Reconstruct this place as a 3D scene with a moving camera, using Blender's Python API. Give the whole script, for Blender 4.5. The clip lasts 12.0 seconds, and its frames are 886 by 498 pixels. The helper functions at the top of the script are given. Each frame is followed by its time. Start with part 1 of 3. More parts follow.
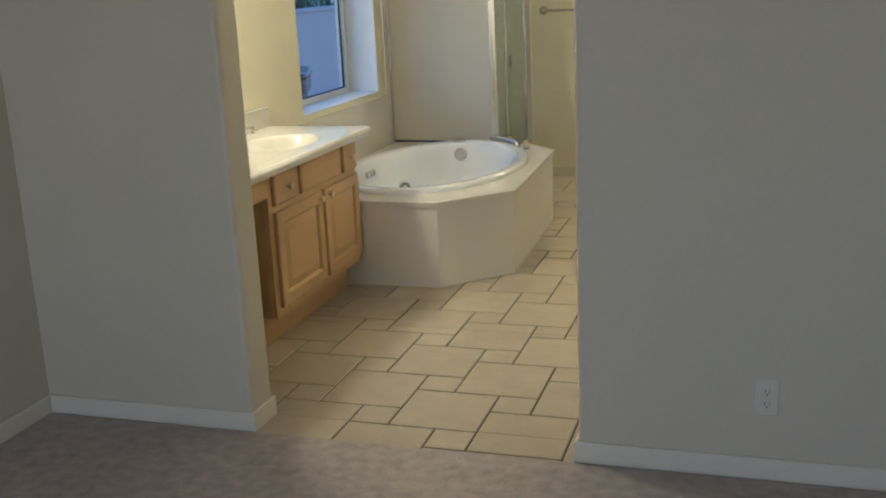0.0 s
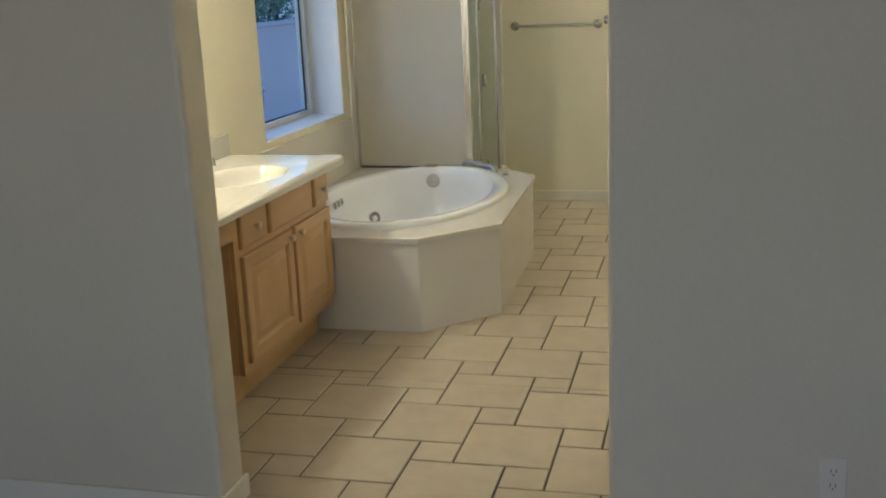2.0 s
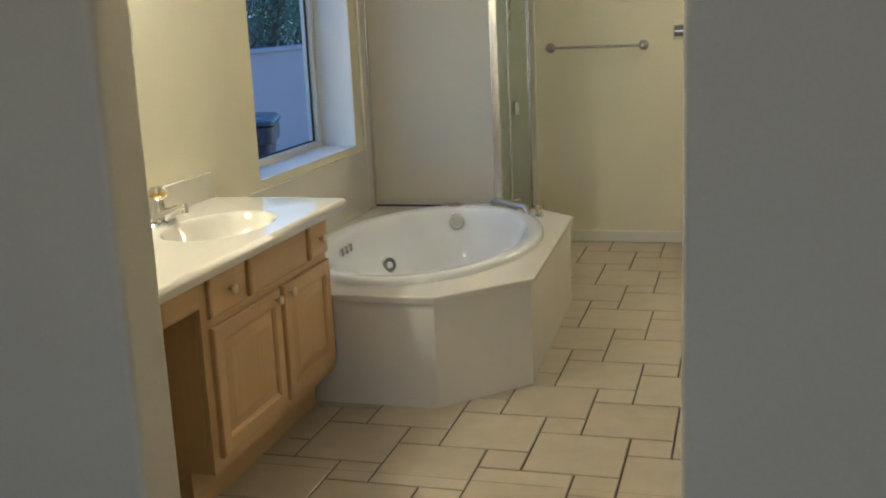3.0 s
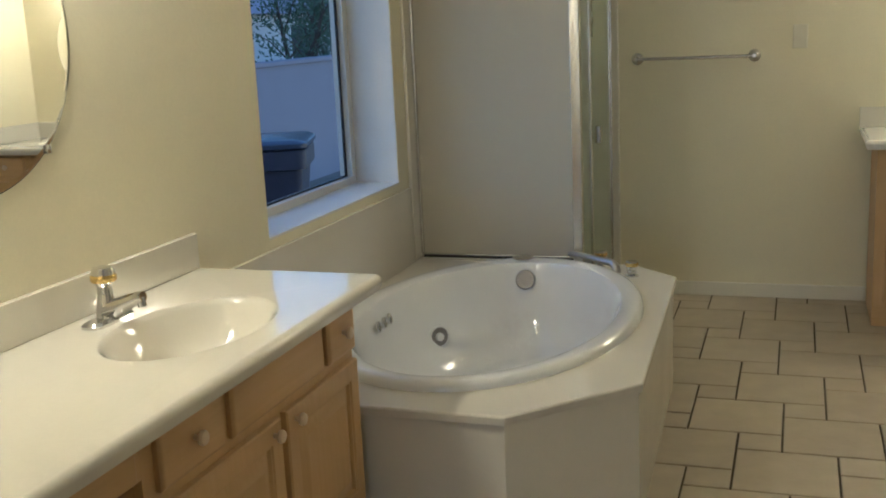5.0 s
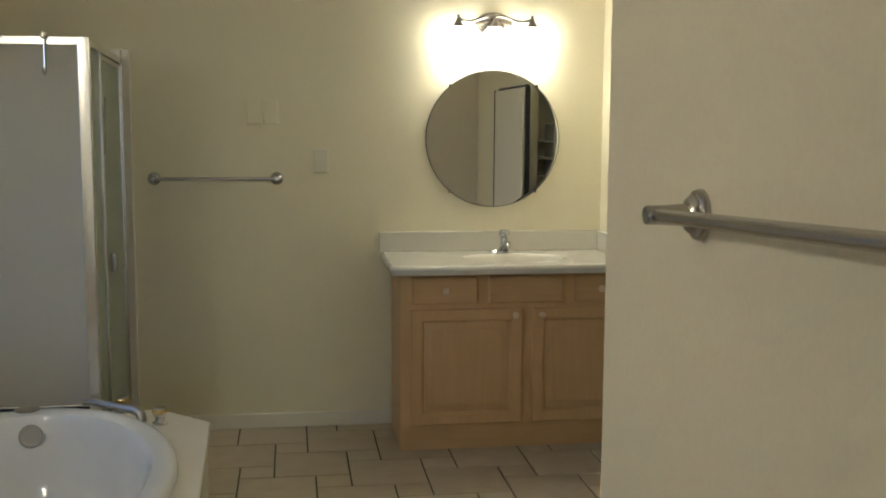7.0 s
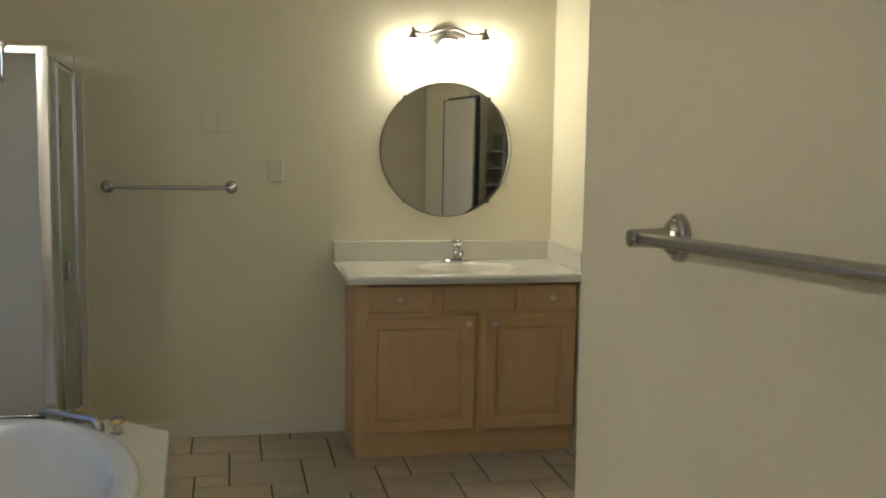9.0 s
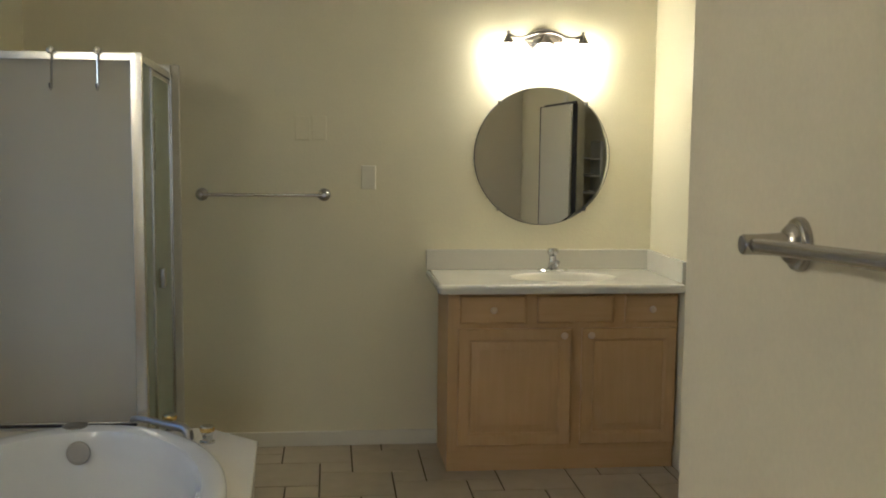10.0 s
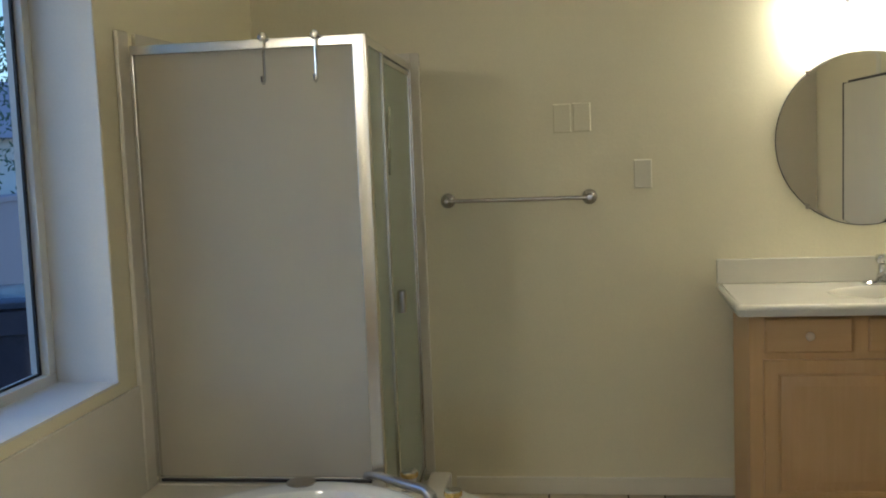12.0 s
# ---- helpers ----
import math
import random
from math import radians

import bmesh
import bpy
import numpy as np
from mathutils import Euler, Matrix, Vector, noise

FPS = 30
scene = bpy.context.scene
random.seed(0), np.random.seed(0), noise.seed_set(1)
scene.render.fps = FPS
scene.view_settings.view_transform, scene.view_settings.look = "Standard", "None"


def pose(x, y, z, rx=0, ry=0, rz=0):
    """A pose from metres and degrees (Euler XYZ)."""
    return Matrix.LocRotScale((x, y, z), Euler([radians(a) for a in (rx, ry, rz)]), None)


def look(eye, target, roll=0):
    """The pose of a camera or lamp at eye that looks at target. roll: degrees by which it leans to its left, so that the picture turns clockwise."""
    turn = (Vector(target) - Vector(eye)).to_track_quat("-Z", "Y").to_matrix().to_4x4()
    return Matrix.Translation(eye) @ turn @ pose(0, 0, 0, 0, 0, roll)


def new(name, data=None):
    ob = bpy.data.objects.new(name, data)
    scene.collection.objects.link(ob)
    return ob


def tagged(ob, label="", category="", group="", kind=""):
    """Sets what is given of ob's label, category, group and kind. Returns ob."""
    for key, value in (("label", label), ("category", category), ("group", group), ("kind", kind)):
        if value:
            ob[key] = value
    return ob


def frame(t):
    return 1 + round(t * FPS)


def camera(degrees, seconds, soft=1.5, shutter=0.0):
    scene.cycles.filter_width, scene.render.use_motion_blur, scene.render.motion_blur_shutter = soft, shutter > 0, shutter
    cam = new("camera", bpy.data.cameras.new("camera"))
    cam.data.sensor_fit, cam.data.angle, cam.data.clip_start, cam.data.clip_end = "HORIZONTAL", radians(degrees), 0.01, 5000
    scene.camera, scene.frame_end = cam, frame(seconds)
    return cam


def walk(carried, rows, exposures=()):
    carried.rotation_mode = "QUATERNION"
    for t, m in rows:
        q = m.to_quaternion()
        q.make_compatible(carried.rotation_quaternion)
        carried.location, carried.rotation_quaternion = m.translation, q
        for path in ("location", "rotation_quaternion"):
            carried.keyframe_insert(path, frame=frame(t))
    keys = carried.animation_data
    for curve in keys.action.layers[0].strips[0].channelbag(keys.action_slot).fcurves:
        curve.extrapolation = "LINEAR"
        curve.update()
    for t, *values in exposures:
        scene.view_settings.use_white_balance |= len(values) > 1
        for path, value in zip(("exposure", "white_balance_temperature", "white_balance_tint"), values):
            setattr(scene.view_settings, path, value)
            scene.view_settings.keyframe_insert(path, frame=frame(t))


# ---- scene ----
cam = camera(46.0, 12.0, soft=1.9)
PATH = [
    (0, (1.458, -3.352, 1.545), (0.868, -1.51, 1.038), -2.6),
    (0.5, (1.336, -3.341, 1.552), (0.754, -1.493, 1.054), -3.0),
    (1, (1.228, -3.308, 1.544), (0.71, -1.441, 1.05), -2.7),
    (1.5, (1.152, -3.188, 1.54), (0.683, -1.307, 1.048), -2.0),
    (2, (1.149, -2.916, 1.546), (0.66, -1.039, 1.06), -2.5),
    (2.5, (1.089, -2.532, 1.513), (0.567, -0.657, 1.053), -2.8),
    (3, (1.009, -2.153, 1.495), (0.456, -0.282, 1.057), -2.6),
    (3.5, (0.936, -1.79, 1.489), (0.344, 0.073, 1.066), -2.0),
    (3.7, (0.898, -1.675, 1.488), (0.292, 0.185, 1.068), -0.9),
    (5.3, (0.536, -0.887, 1.474), (-0.096, 0.964, 1.056), -3.2),
    (5.5, (0.506, -0.796, 1.48), (-0.093, 1.066, 1.063), -3.5),
    (6, (0.534, -0.611, 1.478), (0.122, 1.313, 1.118), -4.3),
    (6.5, (0.541, -0.588, 1.484), (0.458, 1.392, 1.208), -3.2),
    (7, (0.461, -0.656, 1.523), (0.747, 1.309, 1.286), 0.3),
    (7.2, (0.446, -0.662, 1.52), (0.805, 1.292, 1.297), 1.2),
    (8.8, (0.39, -0.717, 1.548), (0.793, 1.229, 1.323), 0.9),
    (9, (0.384, -0.704, 1.548), (0.783, 1.242, 1.323), 0.9),
    (9.5, (0.398, -0.674, 1.545), (0.736, 1.284, 1.322), 0.7),
    (10, (0.417, -0.591, 1.531), (0.633, 1.386, 1.322), 0.6),
    (10.5, (0.426, -0.424, 1.467), (0.476, 1.568, 1.298), -0.3),
    (11, (0.489, -0.23, 1.448), (0.342, 1.759, 1.296), -0.8),
    (11.5, (0.44, -0.01, 1.469), (0.194, 1.968, 1.305), -1.3),
    (12, (0.392, 0.223, 1.497), (0.111, 2.193, 1.295), -2.2),
]
EXPO = [(0.0, 1.46, 5100, 13), (2.5, 1.32, 5100, 13), (3.7, 1.08, 5100, 13), (5.5, 0.82, 5100, 13), (6.5, 0.68, 5100, 13), (7.2, 0.48, 5100, 13), (9.5, 0.40, 5100, 13), (10.5, 0.58, 5100, 13), (12.0, 0.76, 5100, 13)]
walk(cam, [(t, look(eye, target, roll)) for t, eye, target, roll in PATH], exposures=EXPO)

# ---- world and large lights ----
world = bpy.data.worlds.new("world")
scene.world = world
world.use_nodes = True
wn = world.node_tree
sky = wn.nodes.new("ShaderNodeTexSky")
sky.sky_type = "NISHITA"
sky.sun_disc = False
sky.sun_elevation = radians(12.0)
sky.ozone_density = 3.0
sky.dust_density = 0.2
sky.sun_rotation = radians(250)
wn.links.new(sky.outputs[0], wn.nodes["Background"].inputs[0])
wn.nodes["Background"].inputs[1].default_value = 0.15
day = bpy.data.lights.new("bedroom_window_light", "AREA")
day.shape, day.size, day.size_y, day.energy, day.color = "RECTANGLE", 1.9, 1.5, 11.4, (1.0, 0.91, 0.79)
new("bedroom_window_light", day).matrix_world = pose(0.4, -5.98, 1.4, 90, 0, 0)
LAMP, LAMP_ALCOVE = 34.0, 23.0          # strength of the frosted lamp shades
LAMP_COLOUR = (1.0, 0.83, 0.535)


# ---- materials ----
def shader(name, colour, rough=0.5, metal=0.0, vary=0.06, scale=6.0, fine=120.0, bump=0.0, bump_scale=None, **more):
    """A principled material with variation at two scales and a fine relief."""
    m = bpy.data.materials.new(name)
    m.use_nodes = True
    t = m.node_tree
    b = t.nodes["Principled BSDF"]
    b.inputs["Base Color"].default_value = (*colour, 1)
    b.inputs["Roughness"].default_value = rough
    b.inputs["Metallic"].default_value = metal
    for key, value in more.items():
        b.inputs[key.replace("_", " ")].default_value = value
    where = t.nodes.new("ShaderNodeNewGeometry")
    coarse = t.nodes.new("ShaderNodeTexNoise")
    coarse.inputs["Scale"].default_value = scale
    coarse.inputs["Detail"].default_value = 4
    grain = t.nodes.new("ShaderNodeTexNoise")
    grain.inputs["Scale"].default_value = fine
    grain.inputs["Detail"].default_value = 2
    for n in (coarse, grain):
        t.links.new(where.outputs["Position"], n.inputs["Vector"])
    if vary:
        add = t.nodes.new("ShaderNodeMath")
        add.operation = "ADD"
        t.links.new(coarse.outputs[0], add.inputs[0])
        t.links.new(grain.outputs[0], add.inputs[1])
        span = t.nodes.new("ShaderNodeMapRange")
        span.inputs["From Min"].default_value = 0.6
        span.inputs["From Max"].default_value = 1.4
        span.inputs["To Min"].default_value = 1 - vary
        span.inputs["To Max"].default_value = 1 + vary
        t.links.new(add.outputs[0], span.inputs["Value"])
        mul = t.nodes.new("ShaderNodeVectorMath")
        mul.operation = "SCALE"
        mul.inputs[0].default_value = colour
        t.links.new(span.outputs[0], mul.inputs["Scale"])
        t.links.new(mul.outputs[0], b.inputs["Base Color"])
        wear = t.nodes.new("ShaderNodeMapRange")
        wear.inputs["To Min"].default_value = rough - min(0.07, rough * 0.3)
        wear.inputs["To Max"].default_value = rough + min(0.07, rough * 0.3)
        t.links.new(coarse.outputs[0], wear.inputs["Value"])
        t.links.new(wear.outputs[0], b.inputs["Roughness"])
    if bump:
        relief = t.nodes.new("ShaderNodeTexNoise")
        relief.inputs["Scale"].default_value = bump_scale or fine
        relief.inputs["Detail"].default_value = 3
        t.links.new(where.outputs["Position"], relief.inputs["Vector"])
        bn = t.nodes.new("ShaderNodeBump")
        bn.inputs["Strength"].default_value = bump
        bn.inputs["Distance"].default_value = 0.004
        t.links.new(relief.outputs[0], bn.inputs["Height"])
        t.links.new(bn.outputs[0], b.inputs["Normal"])
    return m


def wood(name, light, dark, axis):
    """Pickled maple: streaks along one axis."""
    m = shader(name, light, 0.42, vary=0, bump=0.05, bump_scale=90)
    t = m.node_tree
    b = t.nodes["Principled BSDF"]
    where = t.nodes.new("ShaderNodeNewGeometry")
    info = t.nodes.new("ShaderNodeObjectInfo")
    shift = t.nodes.new("ShaderNodeVectorMath")
    shift.operation = "ADD"
    t.links.new(where.outputs["Position"], shift.inputs[0])
    t.links.new(info.outputs["Random"], shift.inputs[1])
    squeeze = t.nodes.new("ShaderNodeVectorMath")
    squeeze.operation = "MULTIPLY"
    squeeze.inputs[1].default_value = [3.0 if n == axis else 60.0 for n in range(3)]
    t.links.new(shift.outputs[0], squeeze.inputs[0])
    grain = t.nodes.new("ShaderNodeTexNoise")
    grain.inputs["Scale"].default_value = 1.0
    grain.inputs["Detail"].default_value = 5
    grain.inputs["Distortion"].default_value = 0.6
    t.links.new(squeeze.outputs[0], grain.inputs["Vector"])
    blotch = t.nodes.new("ShaderNodeTexNoise")
    blotch.inputs["Scale"].default_value = 5.0
    t.links.new(shift.outputs[0], blotch.inputs["Vector"])
    add = t.nodes.new("ShaderNodeMath")
    add.operation = "ADD"
    t.links.new(grain.outputs[0], add.inputs[0])
    t.links.new(blotch.outputs[0], add.inputs[1])
    ramp = t.nodes.new("ShaderNodeMapRange")
    ramp.inputs["From Min"].default_value = 0.6
    ramp.inputs["From Max"].default_value = 1.45
    t.links.new(add.outputs[0], ramp.inputs["Value"])
    mix = t.nodes.new("ShaderNodeMix")
    mix.data_type = "RGBA"
    mix.inputs["A"].default_value = (*light, 1)
    mix.inputs["B"].default_value = (*dark, 1)
    t.links.new(ramp.outputs[0], mix.inputs["Factor"])
    t.links.new(mix.outputs["Result"], b.inputs["Base Color"])
    return m


def tile_material():
    """Glazed beige floor tile: cloudy, each piece a little different."""
    m = shader("floor_tile", (0.56, 0.47, 0.33), 0.38, vary=0, bump=0.12, bump_scale=35)
    t = m.node_tree
    b = t.nodes["Principled BSDF"]
    where = t.nodes.new("ShaderNodeNewGeometry")
    info = t.nodes.new("ShaderNodeObjectInfo")
    cloud = t.nodes.new("ShaderNodeTexNoise")
    cloud.inputs["Scale"].default_value = 9
    cloud.inputs["Detail"].default_value = 6
    t.links.new(where.outputs["Position"], cloud.inputs["Vector"])
    add = t.nodes.new("ShaderNodeMath")
    add.operation = "MULTIPLY_ADD"
    add.inputs[1].default_value = 0.35
    t.links.new(info.outputs["Random"], add.inputs[0])
    t.links.new(cloud.outputs[0], add.inputs[2])
    ramp = t.nodes.new("ShaderNodeMapRange")
    ramp.inputs["From Min"].default_value = 0.35
    ramp.inputs["From Max"].default_value = 1.0
    t.links.new(add.outputs[0], ramp.inputs["Value"])
    mix = t.nodes.new("ShaderNodeMix")
    mix.data_type = "RGBA"
    mix.inputs["A"].default_value = (0.545, 0.47, 0.345, 1)
    mix.inputs["B"].default_value = (0.43, 0.365, 0.26, 1)
    t.links.new(ramp.outputs[0], mix.inputs["Factor"])
    t.links.new(mix.outputs["Result"], b.inputs["Base Color"])
    return m


def glow(name, colour, strength):
    m = bpy.data.materials.new(name)
    m.use_nodes = True
    b = m.node_tree.nodes["Principled BSDF"]
    b.inputs["Base Color"].default_value = (0.9, 0.88, 0.82, 1)
    b.inputs["Emission Color"].default_value = (*colour, 1)
    b.inputs["Emission Strength"].default_value = strength
    return m


def frosted(name, colour, rough):
    """Pebbled glass: half of it scatters the light that falls on its far side."""
    m = shader(name, colour, rough, vary=0.015, scale=3, bump=0.25, bump_scale=260, Transmission_Weight=0.25, IOR=1.3)
    t = m.node_tree
    through_light = t.nodes.new("ShaderNodeBsdfTranslucent")
    through_light.inputs["Color"].default_value = (*[min(1.0, c * 1.15) for c in colour], 1)
    mix = t.nodes.new("ShaderNodeMixShader")
    mix.inputs[0].default_value = 0.5
    t.links.new(t.nodes["Principled BSDF"].outputs[0], mix.inputs[1])
    t.links.new(through_light.outputs[0], mix.inputs[2])
    t.links.new(mix.outputs[0], t.nodes["Material Output"].inputs["Surface"])
    return m


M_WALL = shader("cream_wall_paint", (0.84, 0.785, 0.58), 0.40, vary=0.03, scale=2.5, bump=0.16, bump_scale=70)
# bedroom walls; on the towel partition this darker tone stands in for weaker light
M_BEDROOM = shader("bedroom_paint_dims_partition", (0.65, 0.605, 0.49), 0.6, vary=0.04, scale=2.0, bump=0.18, bump_scale=70)
M_CEILING = shader("ceiling_paint", (0.86, 0.85, 0.80), 0.9, vary=0.02, bump=0.3, bump_scale=60)
M_TRIM = shader("trim_paint", (0.81, 0.775, 0.66), 0.35, vary=0.03)
M_REVEAL = shader("reveal_paint", (0.78, 0.77, 0.74), 0.55, vary=0.03, bump=0.1, bump_scale=70)
M_CARPET = shader("carpet", (0.46, 0.405, 0.37), 0.95, vary=0.34, scale=22, fine=240, bump=1.0, bump_scale=230)
M_GROUT = shader("grout", (0.085, 0.066, 0.044), 0.9, vary=0.2, scale=20)
M_TILE = tile_material()
M_WOOD_Z = wood("maple_upright", (0.655, 0.435, 0.205), (0.57, 0.36, 0.15), 2)
M_WOOD_X = wood("maple_along_x", (0.655, 0.435, 0.205), (0.57, 0.36, 0.15), 0)
M_WOOD_Y = wood("maple_along_y", (0.655, 0.435, 0.205), (0.57, 0.36, 0.15), 1)
M_WOOD_IN = shader("cabinet_inside", (0.36, 0.22, 0.11), 0.6, vary=0.1)
M_KNOB = shader("ceramic_knob", (0.76, 0.62, 0.42), 0.3, vary=0.02)
M_MARBLE = shader("cultured_marble", (0.73, 0.70, 0.61), 0.09, vary=0.02, scale=4, Coat_Weight=0.3)
M_TUB = shader("white_acrylic", (0.82, 0.82, 0.80), 0.12, vary=0.015, Coat_Weight=0.4)
M_SURROUND = shader("tub_surround", (0.735, 0.695, 0.595), 0.16, vary=0.02, scale=3)
M_CHROME = shader("chrome", (0.66, 0.66, 0.66), 0.06, 1.0, vary=0.0)
M_SATIN = shader("satin_nickel", (0.47, 0.445, 0.415), 0.26, 1.0, vary=0.0)
M_STEEL = shader("satin_chrome", (0.47, 0.46, 0.45), 0.32, 1.0, vary=0.0)
M_BRONZE = shader("brushed_nickel_dark", (0.30, 0.275, 0.25), 0.3, 1.0, vary=0.0)
M_BRASS = shader("polished_brass", (0.75, 0.55, 0.20), 0.18, 1.0, vary=0.04)
M_CLEAR = shader("clear_acrylic", (0.95, 0.95, 0.95), 0.05, vary=0, Transmission_Weight=1.0, IOR=1.49)
M_DARK = shader("dark_rubber", (0.02, 0.02, 0.022), 0.6, vary=0.1)
M_MIRROR = shader("mirror_silver", (0.94, 0.94, 0.92), 0.01, 1.0, vary=0)
M_GLASS = shader("window_glass", (1, 1, 1), 0.0, vary=0, Transmission_Weight=1.0, IOR=1.02)
M_ALU = shader("bright_aluminium", (0.69, 0.68, 0.65), 0.24, 1.0, vary=0.0)
M_PANE = shader("greenish_obscure_glass", (0.66, 0.72, 0.61), 0.30, vary=0.02, scale=3, bump=0.2, bump_scale=260, Transmission_Weight=0.75, IOR=1.2)
M_FROST = frosted("obscure_glass", (0.79, 0.745, 0.645), 0.35)
M_PLASTIC = shader("ivory_plastic", (0.76, 0.72, 0.575), 0.35, vary=0.02)
M_WHITE_PLASTIC = shader("white_plastic", (0.72, 0.69, 0.61), 0.35, vary=0.02)
M_VINYL = shader("window_vinyl", (0.78, 0.78, 0.74), 0.4, vary=0.03)
M_SHELF = shader("white_shelf", (0.74, 0.72, 0.65), 0.5, vary=0.04)
M_STUCCO = shader("garden_wall_stucco", (0.36, 0.32, 0.35), 0.9, vary=0.08, scale=1.5, bump=0.6, bump_scale=40)
M_HOUSE = shader("house_stucco", (0.68, 0.64, 0.60), 0.9, vary=0.06, scale=1.0, bump=0.5, bump_scale=30)
M_GROUND = shader("yard_gravel", (0.26, 0.22, 0.18), 0.95, vary=0.3, scale=3, fine=60, bump=1.0, bump_scale=45)
M_BIN = shader("bin_plastic", (0.075, 0.062, 0.082), 0.45, vary=0.2, scale=10)
M_BIN_LID = shader("bin_lid_plastic", (0.085, 0.085, 0.11), 0.22, vary=0.05)
M_BARK = shader("bark", (0.12, 0.09, 0.065), 0.9, vary=0.25, scale=14, bump=0.8, bump_scale=50)
M_LEAF = shader("leaf", (0.12, 0.17, 0.10), 0.6, vary=0.35, scale=4)
M_SHADE = glow("lit_frosted_glass", LAMP_COLOUR, LAMP)
M_SHADE_DIM = glow("dimmer_lit_frosted_glass", LAMP_COLOUR, LAMP_ALCOVE)


# ---- mesh helpers ----
def finish(name, bm, material, parent=None, label="", smooth=35):
    bmesh.ops.recalc_face_normals(bm, faces=bm.faces[:])
    me = bpy.data.meshes.new(name)
    bm.to_mesh(me)
    bm.free()
    me.materials.append(material)
    if smooth:
        me.shade_smooth()
        me.set_sharp_from_angle(angle=radians(smooth))
    ob = new(name, me)
    if parent:
        ob.parent = parent
    if label:
        ob["label"] = label
    if smooth:
        even = ob.modifiers.new("even_normals", "WEIGHTED_NORMAL")
        even.keep_sharp = True
    return ob


def part(name, bm, material, parent, label=""):
    return finish(name, bm, material, parent, label)


def thing(name, label, category, group="", at=(0, 0, 0), rz=0.0):
    ob = new(name)
    ob.matrix_basis = pose(*at, 0, 0, rz)
    return tagged(ob, label, category, group)


def setting(name, bm, material, label="", smooth=35):
    return tagged(finish(name, bm, material, None, "", smooth), label, "", "", "structure")


def box(bm, x0, x1, y0, y1, z0, z1, bevel=0.0, segments=2):
    got = bmesh.ops.create_cube(bm, size=1.0)["verts"]
    for v in got:
        v.co = Vector(((x0 + x1) / 2 + v.co.x * (x1 - x0), (y0 + y1) / 2 + v.co.y * (y1 - y0), (z0 + z1) / 2 + v.co.z * (z1 - z0)))
    if bevel:
        edges = list({e for v in got for e in v.link_edges})
        bmesh.ops.bevel(bm, geom=edges, offset=bevel, segments=segments, profile=0.5, affect="EDGES")
    return bm


def boxed(*sizes, bevel=0.0, segments=2):
    return box(bmesh.new(), *sizes, bevel=bevel, segments=segments)


def rings(bm, loops, close_first=True, close_last=True):
    """Skin a row of vertex loops of equal count."""
    made = [[bm.verts.new(p) for p in loop] for loop in loops]
    for a, b in zip(made, made[1:]):
        n = len(a)
        for i in range(n):
            bm.faces.new((a[i], a[(i + 1) % n], b[(i + 1) % n], b[i]))
    if close_first:
        bm.faces.new(made[0][::-1])
    if close_last:
        bm.faces.new(made[-1])
    return made


def lathe(profile, m=None, n=24, bm=None):
    """Turn (radius, height) pairs round z, then move by m."""
    bm = bm or bmesh.new()
    m = m or Matrix()
    rings(bm, [[m @ Vector((max(r, 1e-4) * math.cos(math.tau * i / n), max(r, 1e-4) * math.sin(math.tau * i / n), h)) for i in range(n)] for r, h in profile])
    return bm


def tube(points, radius, n=12, bm=None, caps=True):
    """A round rod along points; radius may be a list."""
    bm = bm or bmesh.new()
    pts = [Vector(p) for p in points]
    radii = radius if isinstance(radius, (list, tuple)) else [radius] * len(pts)
    loops = []
    side = None
    for i, p in enumerate(pts):
        ahead = (pts[min(i + 1, len(pts) - 1)] - pts[max(i - 1, 0)]).normalized()
        if side is None:
            side = ahead.orthogonal().normalized()
        side = (side - ahead * side.dot(ahead)).normalized()
        over = ahead.cross(side)
        loops.append([p + radii[i] * (math.cos(math.tau * k / n) * side + math.sin(math.tau * k / n) * over) for k in range(n)])
    rings(bm, loops, caps, caps)
    return bm


def prism(bm, outline, z0, z1):
    low = [(x, y, z0) for x, y in outline]
    high = [(x, y, z1) for x, y in outline]
    rings(bm, [low, high])
    return bm


def rounded(points, radius, n=6):
    """A closed plan with its corners rounded; radius a number or one per corner."""
    out = []
    count = len(points)
    for i, p in enumerate(points):
        r = radius[i] if isinstance(radius, (list, tuple)) else radius
        p, a, b = Vector(p), Vector(points[i - 1]), Vector(points[(i + 1) % count])
        if r <= 0:
            out.append(tuple(p))
            continue
        u, v = (a - p).normalized(), (b - p).normalized()
        half = u.angle(v) / 2
        d = r / math.tan(half)
        for k in range(n + 1):
            w = k / n
            q = (1 - w) ** 2 * (p + u * d) + 2 * w * (1 - w) * p + w * w * (p + v * d)
            out.append(tuple(q))
    return out


def inset(outline, d):
    """Move a counter-clockwise plan inwards by d."""
    count = len(outline)
    out = []
    for i in range(count):
        a, p, b = Vector(outline[i - 1]), Vector(outline[i]), Vector(outline[(i + 1) % count])
        u, v = (p - a).normalized(), (b - p).normalized()
        nu, nv = Vector((-u.y, u.x)), Vector((-v.y, v.x))
        m = (nu + nv).normalized()
        out.append(tuple(p + m * d / max(0.35, m.dot(nu))))
    return out


